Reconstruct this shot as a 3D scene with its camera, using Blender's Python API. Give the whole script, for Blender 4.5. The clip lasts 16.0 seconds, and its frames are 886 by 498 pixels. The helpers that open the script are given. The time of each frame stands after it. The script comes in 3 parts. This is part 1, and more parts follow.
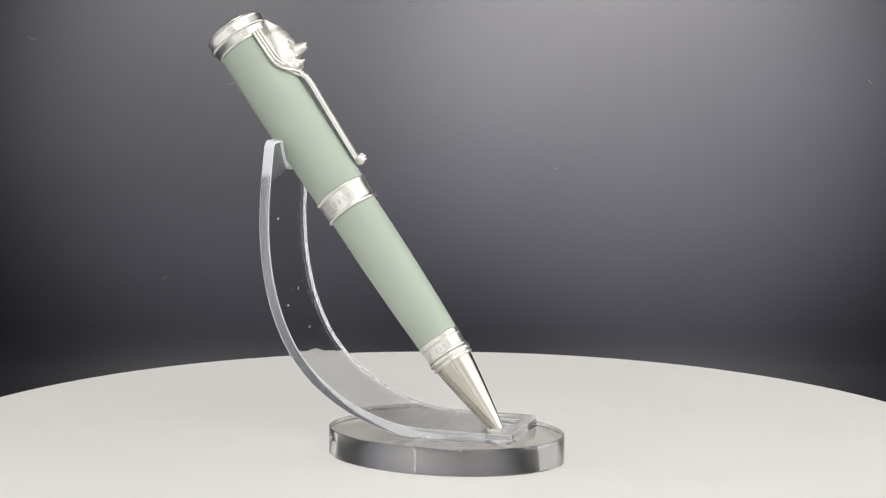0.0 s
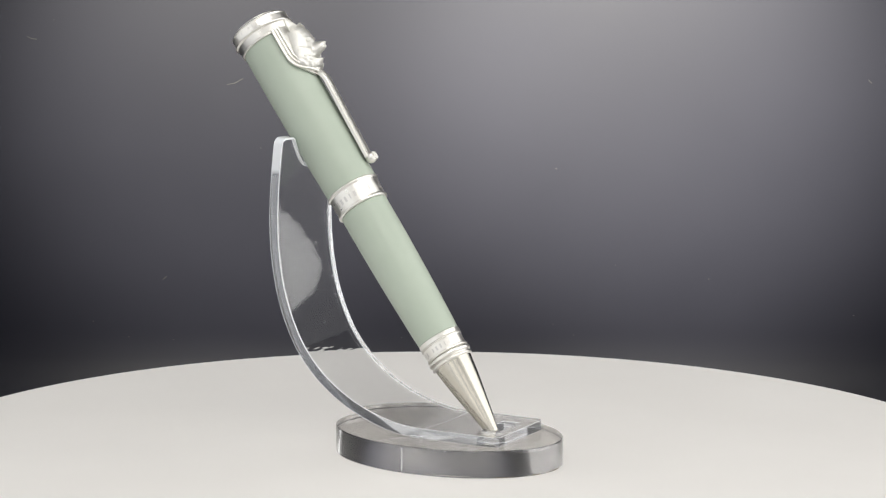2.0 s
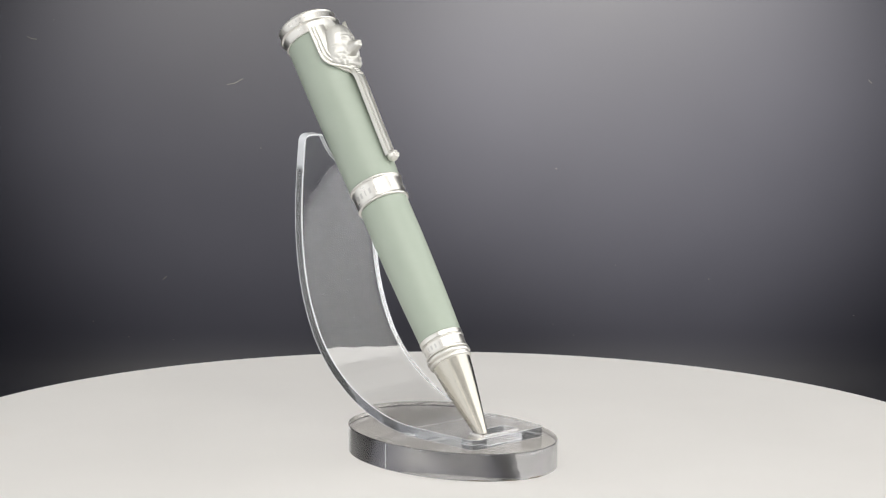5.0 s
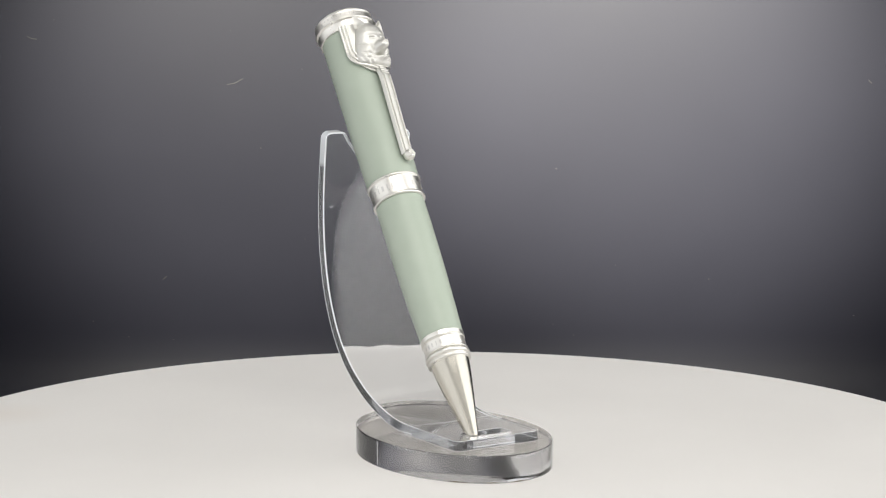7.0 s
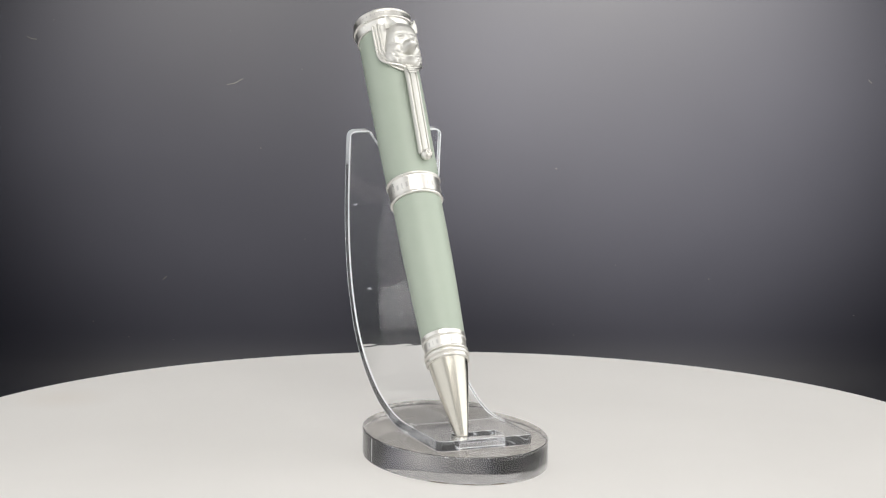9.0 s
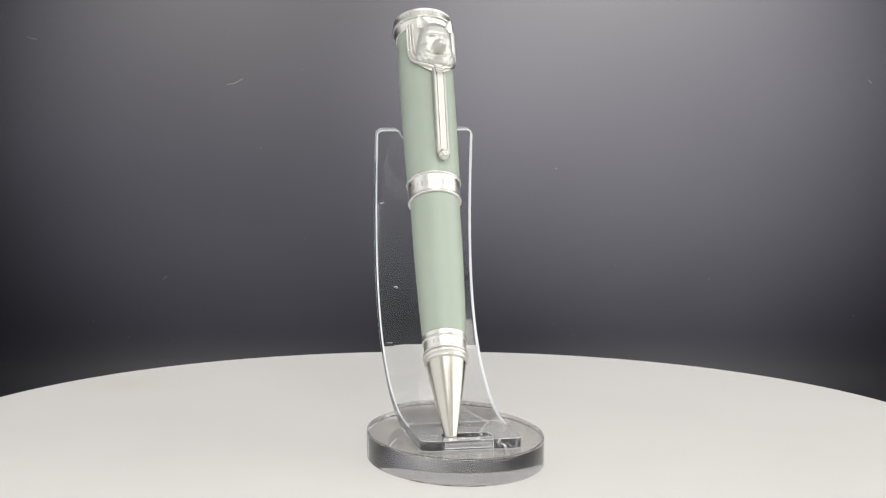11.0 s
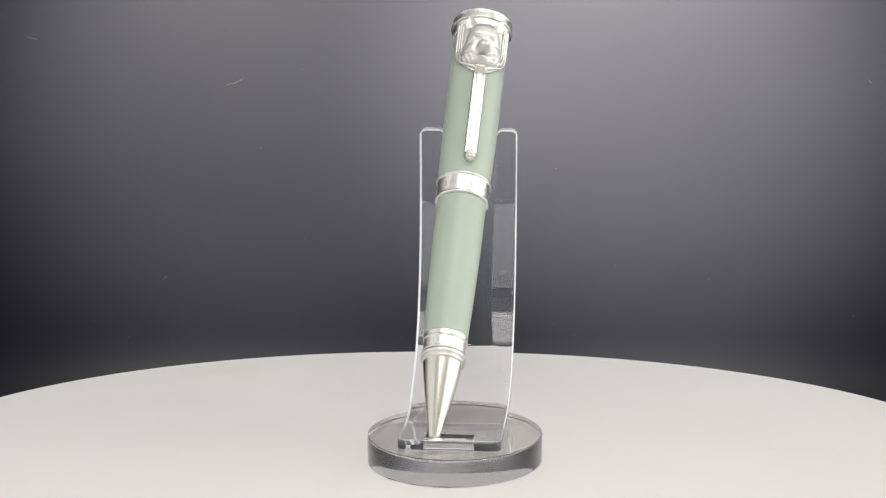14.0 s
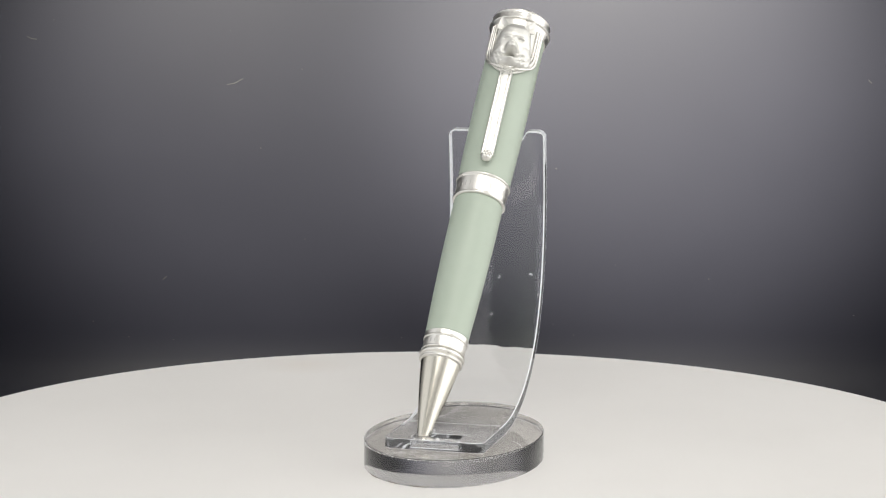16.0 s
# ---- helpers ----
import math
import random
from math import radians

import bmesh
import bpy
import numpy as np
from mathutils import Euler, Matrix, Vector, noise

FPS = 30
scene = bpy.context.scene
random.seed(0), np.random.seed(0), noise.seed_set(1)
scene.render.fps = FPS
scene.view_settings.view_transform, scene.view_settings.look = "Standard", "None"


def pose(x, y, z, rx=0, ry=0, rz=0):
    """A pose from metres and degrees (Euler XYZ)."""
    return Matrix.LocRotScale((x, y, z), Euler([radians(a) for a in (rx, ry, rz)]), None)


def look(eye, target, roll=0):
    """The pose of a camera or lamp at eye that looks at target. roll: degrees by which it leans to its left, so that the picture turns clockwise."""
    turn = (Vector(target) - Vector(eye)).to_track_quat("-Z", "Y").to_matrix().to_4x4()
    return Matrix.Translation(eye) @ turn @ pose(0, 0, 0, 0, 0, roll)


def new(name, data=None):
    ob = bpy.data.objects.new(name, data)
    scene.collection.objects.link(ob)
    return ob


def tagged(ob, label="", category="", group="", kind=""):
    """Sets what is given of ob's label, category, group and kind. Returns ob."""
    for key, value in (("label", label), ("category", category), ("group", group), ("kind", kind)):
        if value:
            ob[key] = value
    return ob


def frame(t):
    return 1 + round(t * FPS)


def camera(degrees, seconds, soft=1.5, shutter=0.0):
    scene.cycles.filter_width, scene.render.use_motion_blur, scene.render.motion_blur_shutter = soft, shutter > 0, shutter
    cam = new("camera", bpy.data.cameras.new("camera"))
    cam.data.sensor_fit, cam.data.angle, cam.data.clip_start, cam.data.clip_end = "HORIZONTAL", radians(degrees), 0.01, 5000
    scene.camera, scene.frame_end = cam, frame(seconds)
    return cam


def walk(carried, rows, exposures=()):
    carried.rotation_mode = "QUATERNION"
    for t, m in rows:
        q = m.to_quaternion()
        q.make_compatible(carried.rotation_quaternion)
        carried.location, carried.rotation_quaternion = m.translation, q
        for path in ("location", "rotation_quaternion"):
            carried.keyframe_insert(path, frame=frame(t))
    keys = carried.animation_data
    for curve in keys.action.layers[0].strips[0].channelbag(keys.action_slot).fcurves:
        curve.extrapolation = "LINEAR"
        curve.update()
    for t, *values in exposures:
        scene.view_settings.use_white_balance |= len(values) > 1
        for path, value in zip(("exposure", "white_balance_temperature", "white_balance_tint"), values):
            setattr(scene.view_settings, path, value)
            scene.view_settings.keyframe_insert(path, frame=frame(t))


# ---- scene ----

# the camera stands still before the turntable
cam = camera(21.6, 16.0, soft=1.2)
EYE = pose(0.00015, -0.6271, 0.1492, 90 - 8.233, 0, 0) @ pose(0, 0, 0, 0, 0, 0.27)
walk(cam, [(0.0, EYE), (16.0, EYE)])

# ---- world and light ----
world = bpy.data.worlds.new("world")
scene.world = world
world.use_nodes = True
world.node_tree.nodes["Background"].inputs[0].default_value = (0.9, 0.95, 1.0, 1)
world.node_tree.nodes["Background"].inputs[1].default_value = 0.05
scene.view_settings.exposure = 0.0


def area(name, eye, target, sx, sy, watts, color=(1, 1, 1), spread=180):
    data = bpy.data.lights.new(name, "AREA")
    data.shape, data.size, data.size_y, data.energy, data.color, data.spread = "RECTANGLE", sx, sy, watts, color, radians(spread)
    ob = new(name, data)
    ob.matrix_world = look(eye, target)
    return ob


def spot(name, eye, target, watts, degrees, color=(1, 1, 1)):
    data = bpy.data.lights.new(name, "SPOT")
    data.energy, data.color, data.spot_size, data.spot_blend, data.shadow_soft_size = watts, color, radians(degrees), 1.0, 0.03
    ob = new(name, data)
    ob.matrix_world = look(eye, target)
    return ob


# a white tent glows all round; a brighter panel hangs over the front
area("ceiling_panel_lamp", (0.0, -0.48, 0.88), (0.0, -0.48, 0.0), 1.2, 1.5, 1.8, (1.0, 0.98, 0.94))
area("key_panel_lamp", (0.03, -0.36, 0.62), (0.0, -0.30, 0.0), 0.50, 0.34, 1.95, (1.0, 0.97, 0.92))
for x, w in ((-0.50, 0.18), (-0.24, 0.24), (0.20, 0.20), (0.46, 0.22)):
    area("front_panel_lamp", (x, -1.36, 0.30), (x, 0.0, 0.25), w, 0.9, 3.2 * w, (1.0, 0.98, 0.95))
area("side_panel_lamp_left", (-0.64, -0.55, 0.28), (0.0, -0.55, 0.28), 1.5, 0.9, 2.4, (0.97, 0.98, 1.0))
area("side_panel_lamp_right", (0.64, -0.80, 0.28), (0.0, -0.80, 0.28), 0.9, 0.9, 1.2, (1.0, 0.98, 0.94))
area("side_light_lamp_right", (0.60, -0.10, 0.32), (0.0, -0.10, 0.28), 0.94, 1.06, 3.9, (1.0, 0.985, 0.96), 150)
# two unseen spots above, added to put a glow on the backdrop
spot("added_backdrop_spot_left", (-0.120, 0.10, 0.26), (-0.092, 0.50, 0.078), 72, 42, (1.0, 0.96, 0.80))
spot("added_backdrop_spot_right", (0.072, 0.10, 0.25), (0.104, 0.50, 0.086), 127, 42, (1.0, 0.96, 0.80))


# ---- materials ----
def material(name):
    m = bpy.data.materials.new(name)
    m.use_nodes = True
    nt = m.node_tree
    return m, nt, nt.nodes["Principled BSDF"]


def node(nt, kind, **values):
    n = nt.nodes.new(kind)
    for k, v in values.items():
        n.inputs[k].default_value = v
    return n


def noise_node(nt, scale, detail=4.0, stretch=(1, 1, 1)):
    co = nt.nodes.new("ShaderNodeTexCoord")
    mp = node(nt, "ShaderNodeMapping", Scale=stretch)
    n = node(nt, "ShaderNodeTexNoise", Scale=scale, Detail=detail)
    nt.links.new(co.outputs["Object"], mp.inputs[0])
    nt.links.new(mp.outputs[0], n.inputs["Vector"])
    return n


def ramp(nt, fac, lo, hi, a, b):
    r = nt.nodes.new("ShaderNodeMapRange")
    for i, v in ((1, lo), (2, hi), (3, a), (4, b)):
        r.inputs[i].default_value = v
    nt.links.new(fac, r.inputs[0])
    return r.outputs[0]


def mixed(nt, fac, a, b):
    m = nt.nodes.new("ShaderNodeMix")
    m.data_type = "RGBA"
    nt.links.new(fac, m.inputs[0])
    m.inputs[6].default_value, m.inputs[7].default_value = (*a, 1), (*b, 1)
    return m.outputs[2]


def bump(nt, bsdf, height, strength, distance):
    b = node(nt, "ShaderNodeBump", Strength=strength, Distance=distance)
    nt.links.new(height, b.inputs["Height"])
    nt.links.new(b.outputs[0], bsdf.inputs["Normal"])


def surface(name, a, b, rough, metal=0.0, scale=300.0, grain=0.0, stretch=(1, 1, 1), coat=0.0, spread=0.06):
    """Two close tones, roughness that wavers, and a fine grain."""
    m, nt, p = material(name)
    n = noise_node(nt, scale, 5.0, stretch)
    big = noise_node(nt, scale * 0.12, 3.0)
    nt.links.new(mixed(nt, ramp(nt, big.outputs[0], 0.3, 0.7, 0, 1), a, b), p.inputs["Base Color"])
    nt.links.new(ramp(nt, n.outputs[0], 0.3, 0.7, rough - spread, rough + spread), p.inputs["Roughness"])
    p.inputs["Metallic"].default_value = metal
    p.inputs["Coat Weight"].default_value = coat
    p.inputs["Coat Roughness"].default_value = 0.25
    if grain:
        bump(nt, p, n.outputs[0], grain, 0.0002)
    return m


LACQUER = surface("sage_green_lacquer", (0.365, 0.422, 0.352), (0.383, 0.441, 0.37), 0.47, 0, 900.0, 0.03, coat=0.10)
SILVER = surface("polished_platinum", (0.80, 0.785, 0.745), (0.77, 0.76, 0.72), 0.30, 1.0, 700.0, 0.02, spread=0.03)
SATIN = surface("turned_platinum", (0.60, 0.575, 0.51), (0.57, 0.55, 0.49), 0.235, 1.0, 900.0, 0.0, (0.05, 0.05, 1), spread=0.02)
CLIP_METAL = surface("rolled_platinum", (0.67, 0.665, 0.63), (0.64, 0.635, 0.60), 0.38, 1.0, 700.0, 0.02, spread=0.03)
CAST = surface("cast_platinum", (0.72, 0.715, 0.68), (0.68, 0.675, 0.645), 0.52, 1.0, 1500.0, 0.06)
ENGRAVED = surface("etched_platinum", (0.60, 0.59, 0.57), (0.66, 0.65, 0.62), 0.42, 1.0, 900.0)
BLACK = surface("black_resin", (0.012, 0.012, 0.013), (0.02, 0.02, 0.022), 0.12, 0, 600.0, coat=0.5)
DARK = surface("painted_bore_shade", (0.03, 0.028, 0.025), (0.05, 0.045, 0.04), 0.6, 0, 600.0)
DUST = surface("grey_dust", (0.018, 0.018, 0.019), (0.014, 0.014, 0.015), 0.8, 0, 600.0)
BOARD = surface("dark_grey_laminate", (0.085, 0.085, 0.095), (0.105, 0.105, 0.115), 0.55, 0, 30.0, 0.1)
WALL = surface("white_tent_wall", (0.72, 0.72, 0.72), (0.66, 0.66, 0.66), 0.8, 0, 20.0, 0.2)
RESIDUE = surface("brown_residue", (0.10, 0.078, 0.05), (0.15, 0.12, 0.085), 0.5, 0, 900.0)
FLOOR = surface("dark_floor", (0.03, 0.03, 0.034), (0.04, 0.04, 0.045), 0.5, 0, 20.0, 0.1)


def acrylic(name, tint, rough, ior=1.49):
    m, nt, p = material(name)
    n = noise_node(nt, 60.0, 3.0)
    p.inputs["Base Color"].default_value = (*tint, 1)
    p.inputs["Transmission Weight"].default_value = 1.0
    p.inputs["IOR"].default_value = ior
    nt.links.new(ramp(nt, n.outputs[0], 0.45, 0.8, rough, rough + 0.03), p.inputs["Roughness"])
    bump(nt, p, n.outputs[0], 0.02, 0.0004)
    return m


ACRYLIC = acrylic("clear_acrylic", (0.97, 0.975, 0.98), 0.0, 1.49)
BASE_ACRYLIC = acrylic("thick_clear_acrylic", (0.67, 0.655, 0.64), 0.0, 1.42)
CHALK = surface("chalky_acrylic_chip", (0.78, 0.79, 0.80), (0.7, 0.71, 0.72), 0.55, 0, 900.0)
SAWN = acrylic("sawn_acrylic_edge", (0.90, 0.93, 0.97), 0.12, 1.45)
def edge_light_haze(nt):
    """Clear near the foot; painted whiter up the arm and tip as gathered light."""
    co = nt.nodes.new("ShaderNodeTexCoord")
    xyz = nt.nodes.new("ShaderNodeSeparateXYZ")
    nt.links.new(co.outputs["Object"], xyz.inputs[0])
    low = nt.nodes.new("ShaderNodeMath")
    low.operation = "MINIMUM"
    nt.links.new(ramp(nt, xyz.outputs["Z"], 0.012, 0.048, 0.95, 0.83), low.inputs[0])
    nt.links.new(ramp(nt, xyz.outputs["Z"], 0.0765, 0.0785, 0.94, 0.35), low.inputs[1])
    nt.links.new(low.outputs[0], nt.nodes["Principled BSDF"].inputs["Transmission Weight"])


edge_light_haze(SAWN.node_tree)
ripple = noise_node(ACRYLIC.node_tree, 90.0, 2.0, (1, 1, 5))
for link in list(ACRYLIC.node_tree.links):
    if link.to_node.type == "BUMP":
        ACRYLIC.node_tree.links.new(ripple.outputs[0], link.to_socket)
        break
ACRYLIC.node_tree.nodes["Bump"].inputs["Strength"].default_value = 0.055
ACRYLIC.node_tree.nodes["Principled BSDF"].inputs["Specular IOR Level"].default_value = 0.75
# near-opaque white that paints bright lines of light on the arm's arris
EDGE_GLINT = acrylic("edge_glint_acrylic", (0.90, 0.92, 0.95), 0.3, 1.45)
EDGE_GLINT.node_tree.nodes["Principled BSDF"].inputs["Transmission Weight"].default_value = 0.1
FOOT = acrylic("sawn_acrylic_foot", (0.93, 0.94, 0.97), 0.05, 1.45)
FOOT.node_tree.nodes["Principled BSDF"].inputs["Transmission Weight"].default_value = 0.93
# rim tint darkened in place of the dark backdrop mirrored inside it
RIM = acrylic("darkened_acrylic_rim", (0.60, 0.60, 0.61), 0.04, 1.42)
RIM.node_tree.nodes["Principled BSDF"].inputs["Specular IOR Level"].default_value = 0.3
# fine upright lines left on the rim by the cutter
lines = noise_node(RIM.node_tree, 1100.0, 3.0, (1, 1, 0.02))
for link in list(RIM.node_tree.links):
    if link.to_node.type == "BUMP":
        RIM.node_tree.links.new(lines.outputs[0], link.to_socket)
        break
RIM.node_tree.nodes["Bump"].inputs["Strength"].default_value = 0.015


def table_white():
    """Satin white plate with one faint brown smear."""
    m, nt, p = material("satin_white_plate")
    n = noise_node(nt, 14.0, 3.0)
    tone = mixed(nt, ramp(nt, n.outputs[0], 0.35, 0.65, 0, 1), (0.80, 0.785, 0.765), (0.775, 0.76, 0.74))
    co = nt.nodes.new("ShaderNodeTexCoord")
    mp = node(nt, "ShaderNodeMapping", Location=(STAIN[0], STAIN[1], 0))
    mp.vector_type = "TEXTURE"
    nt.links.new(co.outputs["Object"], mp.inputs[0])
    d = nt.nodes.new("ShaderNodeVectorMath")
    d.operation = "LENGTH"
    nt.links.new(mp.outputs[0], d.inputs[0])
    mix = nt.nodes.new("ShaderNodeMix")
    mix.data_type = "RGBA"
    nt.links.new(ramp(nt, d.outputs["Value"], 0.0, 0.018, 0.16, 0.0), mix.inputs[0])
    nt.links.new(tone, mix.inputs[6])
    mix.inputs[7].default_value = (0.62, 0.50, 0.38, 1)
    nt.links.new(mix.outputs[2], p.inputs["Base Color"])
    p.inputs["Roughness"].default_value = 0.5
    p.inputs["Specular IOR Level"].default_value = 0.3
    return m


STAIN = (-0.0875, 0.111)
PLATE = table_white()


def backdrop_black():
    m, nt, p = material("charcoal_backdrop_sheet")
    n = noise_node(nt, 9.0, 5.0)
    fine = noise_node(nt, 700.0, 2.0)
    cloth = mixed(nt, ramp(nt, n.outputs[0], 0.3, 0.7, 0, 1), (0.0075, 0.0077, 0.0122), (0.0085, 0.0087, 0.0138))
    # the light on the forward sweep, painted in as a paler dusty tone
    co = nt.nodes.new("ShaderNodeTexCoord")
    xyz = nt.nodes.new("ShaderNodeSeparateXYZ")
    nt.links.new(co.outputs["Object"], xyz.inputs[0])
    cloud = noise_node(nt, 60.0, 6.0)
    dusty_light = nt.nodes.new("ShaderNodeMath")
    dusty_light.operation = "MULTIPLY"
    nt.links.new(ramp(nt, xyz.outputs["Z"], -0.068, -0.116, 0.0, 1.0), dusty_light.inputs[0])
    nt.links.new(ramp(nt, cloud.outputs[0], 0.25, 0.75, 0.6, 1.0), dusty_light.inputs[1])
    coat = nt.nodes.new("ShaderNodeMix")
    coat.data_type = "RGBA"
    nt.links.new(dusty_light.outputs[0], coat.inputs[0])
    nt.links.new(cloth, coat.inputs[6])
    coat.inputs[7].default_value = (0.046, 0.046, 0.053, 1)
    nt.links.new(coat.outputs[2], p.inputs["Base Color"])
    nt.links.new(ramp(nt, n.outputs[0], 0.3, 0.7, 0.48, 0.58), p.inputs["Roughness"])
    p.inputs["Specular IOR Level"].default_value = 0.10
    bump(nt, p, fine.outputs[0], 0.05, 0.0003)
    return m


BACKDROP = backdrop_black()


# ---- mesh helpers ----
def part(name, bm, mat, parent=None, label="", sharp=35.0, m=None):
    """Link a bmesh as one mesh object under a thing or a part; m is its pose in the parent."""
    bmesh.ops.recalc_face_normals(bm, faces=bm.faces)
    for f in bm.faces:
        f.smooth = True
    for e in bm.edges:
        if len(e.link_faces) == 2 and e.calc_face_angle(0) > radians(sharp):
            e.smooth = False
    mesh = bpy.data.meshes.new(name)
    bm.to_mesh(mesh)
    bm.free()
    mesh.materials.append(mat)
    ob = new(name, mesh)
    if parent:
        ob.parent = parent
    if m is not None:
        ob.matrix_basis = m
    if label:
        tagged(ob, label)
    return ob


def lathe(profile, seg=96, closed=False):
    """Turn rows of (height, radius), in millimetres, about z."""
    bm = bmesh.new()
    rings = []
    rows = []
    for i, (h, r) in enumerate(profile):
        # a ring close to each end of a long land keeps its shading flat
        if i:
            h0, r0 = profile[i - 1]
            d = math.hypot(h - h0, r - r0)
            if 0.9 < d:
                for u in (0.1 / d, 1 - 0.1 / d):
                    rows.append((h0 + (h - h0) * u, r0 + (r - r0) * u))
        rows.append((h, r))
    for h, r in rows:
        if r < 1e-6:
            rings.append([bm.verts.new((0, 0, h / 1000))])
        else:
            rings.append([bm.verts.new((r * math.cos(a) / 1000, r * math.sin(a) / 1000, h / 1000)) for a in (2 * math.pi * k / seg for k in range(seg))])
    pairs = list(zip(rings, rings[1:])) + ([(rings[-1], rings[0])] if closed else [])
    for a, b in pairs:
        for k in range(seg):
            j = (k + 1) % seg
            quad = [a[k % len(a)], a[j % len(a)], b[j % len(b)], b[k % len(b)]]
            quad = [v for i, v in enumerate(quad) if v not in quad[:i]]
            if len(quad) > 2:
                bm.faces.new(quad)
    return bm


def arc(h, r, rad, a0, a1, n=8):
    """Points of a rounded bead round (h, r)."""
    return [(h + rad * math.cos(radians(a0 + (a1 - a0) * k / n)), r + rad * math.sin(radians(a0 + (a1 - a0) * k / n))) for k in range(n + 1)]


def box(bm, lo, hi, bevel=0.0):
    vs = bmesh.ops.create_cube(bm, size=1)["verts"]
    for v in vs:
        v.co = Vector([lo[i] + (v.co[i] + 0.5) * (hi[i] - lo[i]) for i in range(3)])
    if bevel:
        es = list({e for v in vs for e in v.link_edges})
        bmesh.ops.bevel(bm, geom=es, offset=bevel, segments=2, affect="EDGES")
    return bm


def sweep(points, section, up):
    """A bar along points; section: list of (across, out); up: list of out vectors."""
    bm = bmesh.new()
    rings = []
    for i, p in enumerate(points):
        t = (points[min(i + 1, len(points) - 1)] - points[max(i - 1, 0)]).normalized()
        o = (up[i] - t * up[i].dot(t)).normalized()
        s = t.cross(o)
        sec = section(i / (len(points) - 1)) if callable(section) else section
        rings.append([bm.verts.new(p + s * a + o * b) for a, b in sec])
    n = len(rings[0])
    for a, b in zip(rings, rings[1:]):
        for k in range(n):
            bm.faces.new((a[k], a[(k + 1) % n], b[(k + 1) % n], b[k]))
    bm.faces.new(rings[0])
    bm.faces.new(rings[-1][::-1])
    return bm


def spline(keys, n):
    """A smooth run through a few points (Catmull-Rom)."""
    k = [Vector(p) for p in keys]
    k = [2 * k[0] - k[1]] + k + [2 * k[-1] - k[-2]]
    out = []
    for i in range(1, len(k) - 2):
        for j in range(n):
            t = j / n
            a, b, c, d = k[i - 1:i + 3]
            out.append(0.5 * (2 * b + (c - a) * t + (2 * a - 5 * b + 4 * c - d) * t * t + (3 * b - a - 3 * c + d) * t ** 3))
    return out + [k[-2]]


# ---- the setting ----
def plain_box(name, lo, hi, mat, label, category):
    return tagged(part(name, box(bmesh.new(), lo, hi), mat), label, category, kind="structure")


def backdrop_sheet():
    """A hanging sheet that sweeps forward over the tabletop."""
    bm = bmesh.new()
    line = [(0.500, z) for z in (0.60, 0.30, 0.10, 0.02, -0.02, -0.04, -0.055)]
    line += [(0.500 - 0.06 * (1 - math.cos(radians(a))), -0.055 - 0.06 * math.sin(radians(a))) for a in range(4, 85, 4)] + [(0.36, -0.124), (0.26, -0.138), (0.16, -0.15), (-0.3, -0.15)]
    loop = line + [(y + 0.004, z - 0.004) for y, z in line[::-1]]
    rows = [[bm.verts.new((x, y, z)) for x in (-0.62, 0.0, 0.62)] for y, z in loop]
    for p, q in zip(rows, rows[1:] + rows[:1]):
        for k in range(2):
            bm.faces.new((p[k], p[k + 1], q[k + 1], q[k]))
    return bm


SHEET = tagged(part("backdrop", backdrop_sheet(), BACKDROP), "dusty charcoal grey backdrop sheet with a soft sheen, light painted on its forward sweep", "backdrop", kind="structure")


def fleck(points, width, depth):
    """A thin crooked fibre or grain through a few points."""
    pts = [Vector(p) for p in points]
    sec = [(width * math.cos(2 * math.pi * k / 6), depth * math.sin(2 * math.pi * k / 6)) for k in range(6)]
    return sweep(pts, sec, [Vector((0.0, -1.0, 0.02))] * len(pts))


def backdrop_specks():
    rng = random.Random(11)
    fibres = [((-0.1051, 0.0663), (-0.0974, 0.0691)), ((-0.2016, 0.0891), (-0.197, 0.0878)), ((-0.1375, -0.0296), (-0.1356, -0.0281)), ((0.2062, 0.070), (0.2079, 0.0684))]
    for (x0, z0), (x1, z1) in fibres:
        bend = 0.10 * (x1 - x0)
        part("fibre", fleck([(x0, 0.4999, z0), ((x0 + x1) / 2, 0.4999, (z0 + z1) / 2 - bend), (x1, 0.4999, z1)], 0.00022, 0.0001), DUST, SHEET)
    grains = [(-0.1886, 0.0971), (-0.1727, -0.011), (-0.0888, 0.0353), (-0.0675, -0.0093), (-0.0686, 0.0739), (-0.1032, 0.0923), (-0.1749, 0.0241), (0.1307, -0.0283), (0.0848, -0.0215), (0.0552, 0.0258), (-0.1546, -0.0584)]
    grains += [(rng.uniform(-0.21, 0.21), rng.uniform(-0.075, -0.045)) for _ in range(10)]
    for x, z in grains:
        r = rng.uniform(0.00018, 0.00034)
        part("grain", fleck([(x - r, 0.4999, z), (x, 0.4999, z + 0.3 * r), (x + r, 0.4999, z)], r, 0.0002), DUST, SHEET)


backdrop_specks()
plain_box("tabletop", (-0.62, -1.30, -0.175), (0.62, 0.520, -0.1545), BOARD, "dark grey tabletop under the turntable", "table")
plain_box("floor", (-0.66, -1.40, -0.32), (0.66, 0.54, -0.30), FLOOR, "dark floor under the turntable", "floor")
plain_box("wall_left", (-0.68, -1.40, -0.30), (-0.662, 0.54, 0.90), WALL, "plain white fabric tent wall", "wall")
plain_box("wall_right", (0.662, -1.40, -0.30), (0.68, 0.54, 0.90), WALL, "plain white fabric tent wall", "wall")
plain_box("wall_front", (-0.66, -1.42, -0.30), (0.66, -1.402, 0.90), WALL, "plain white wall behind the camera", "wall")
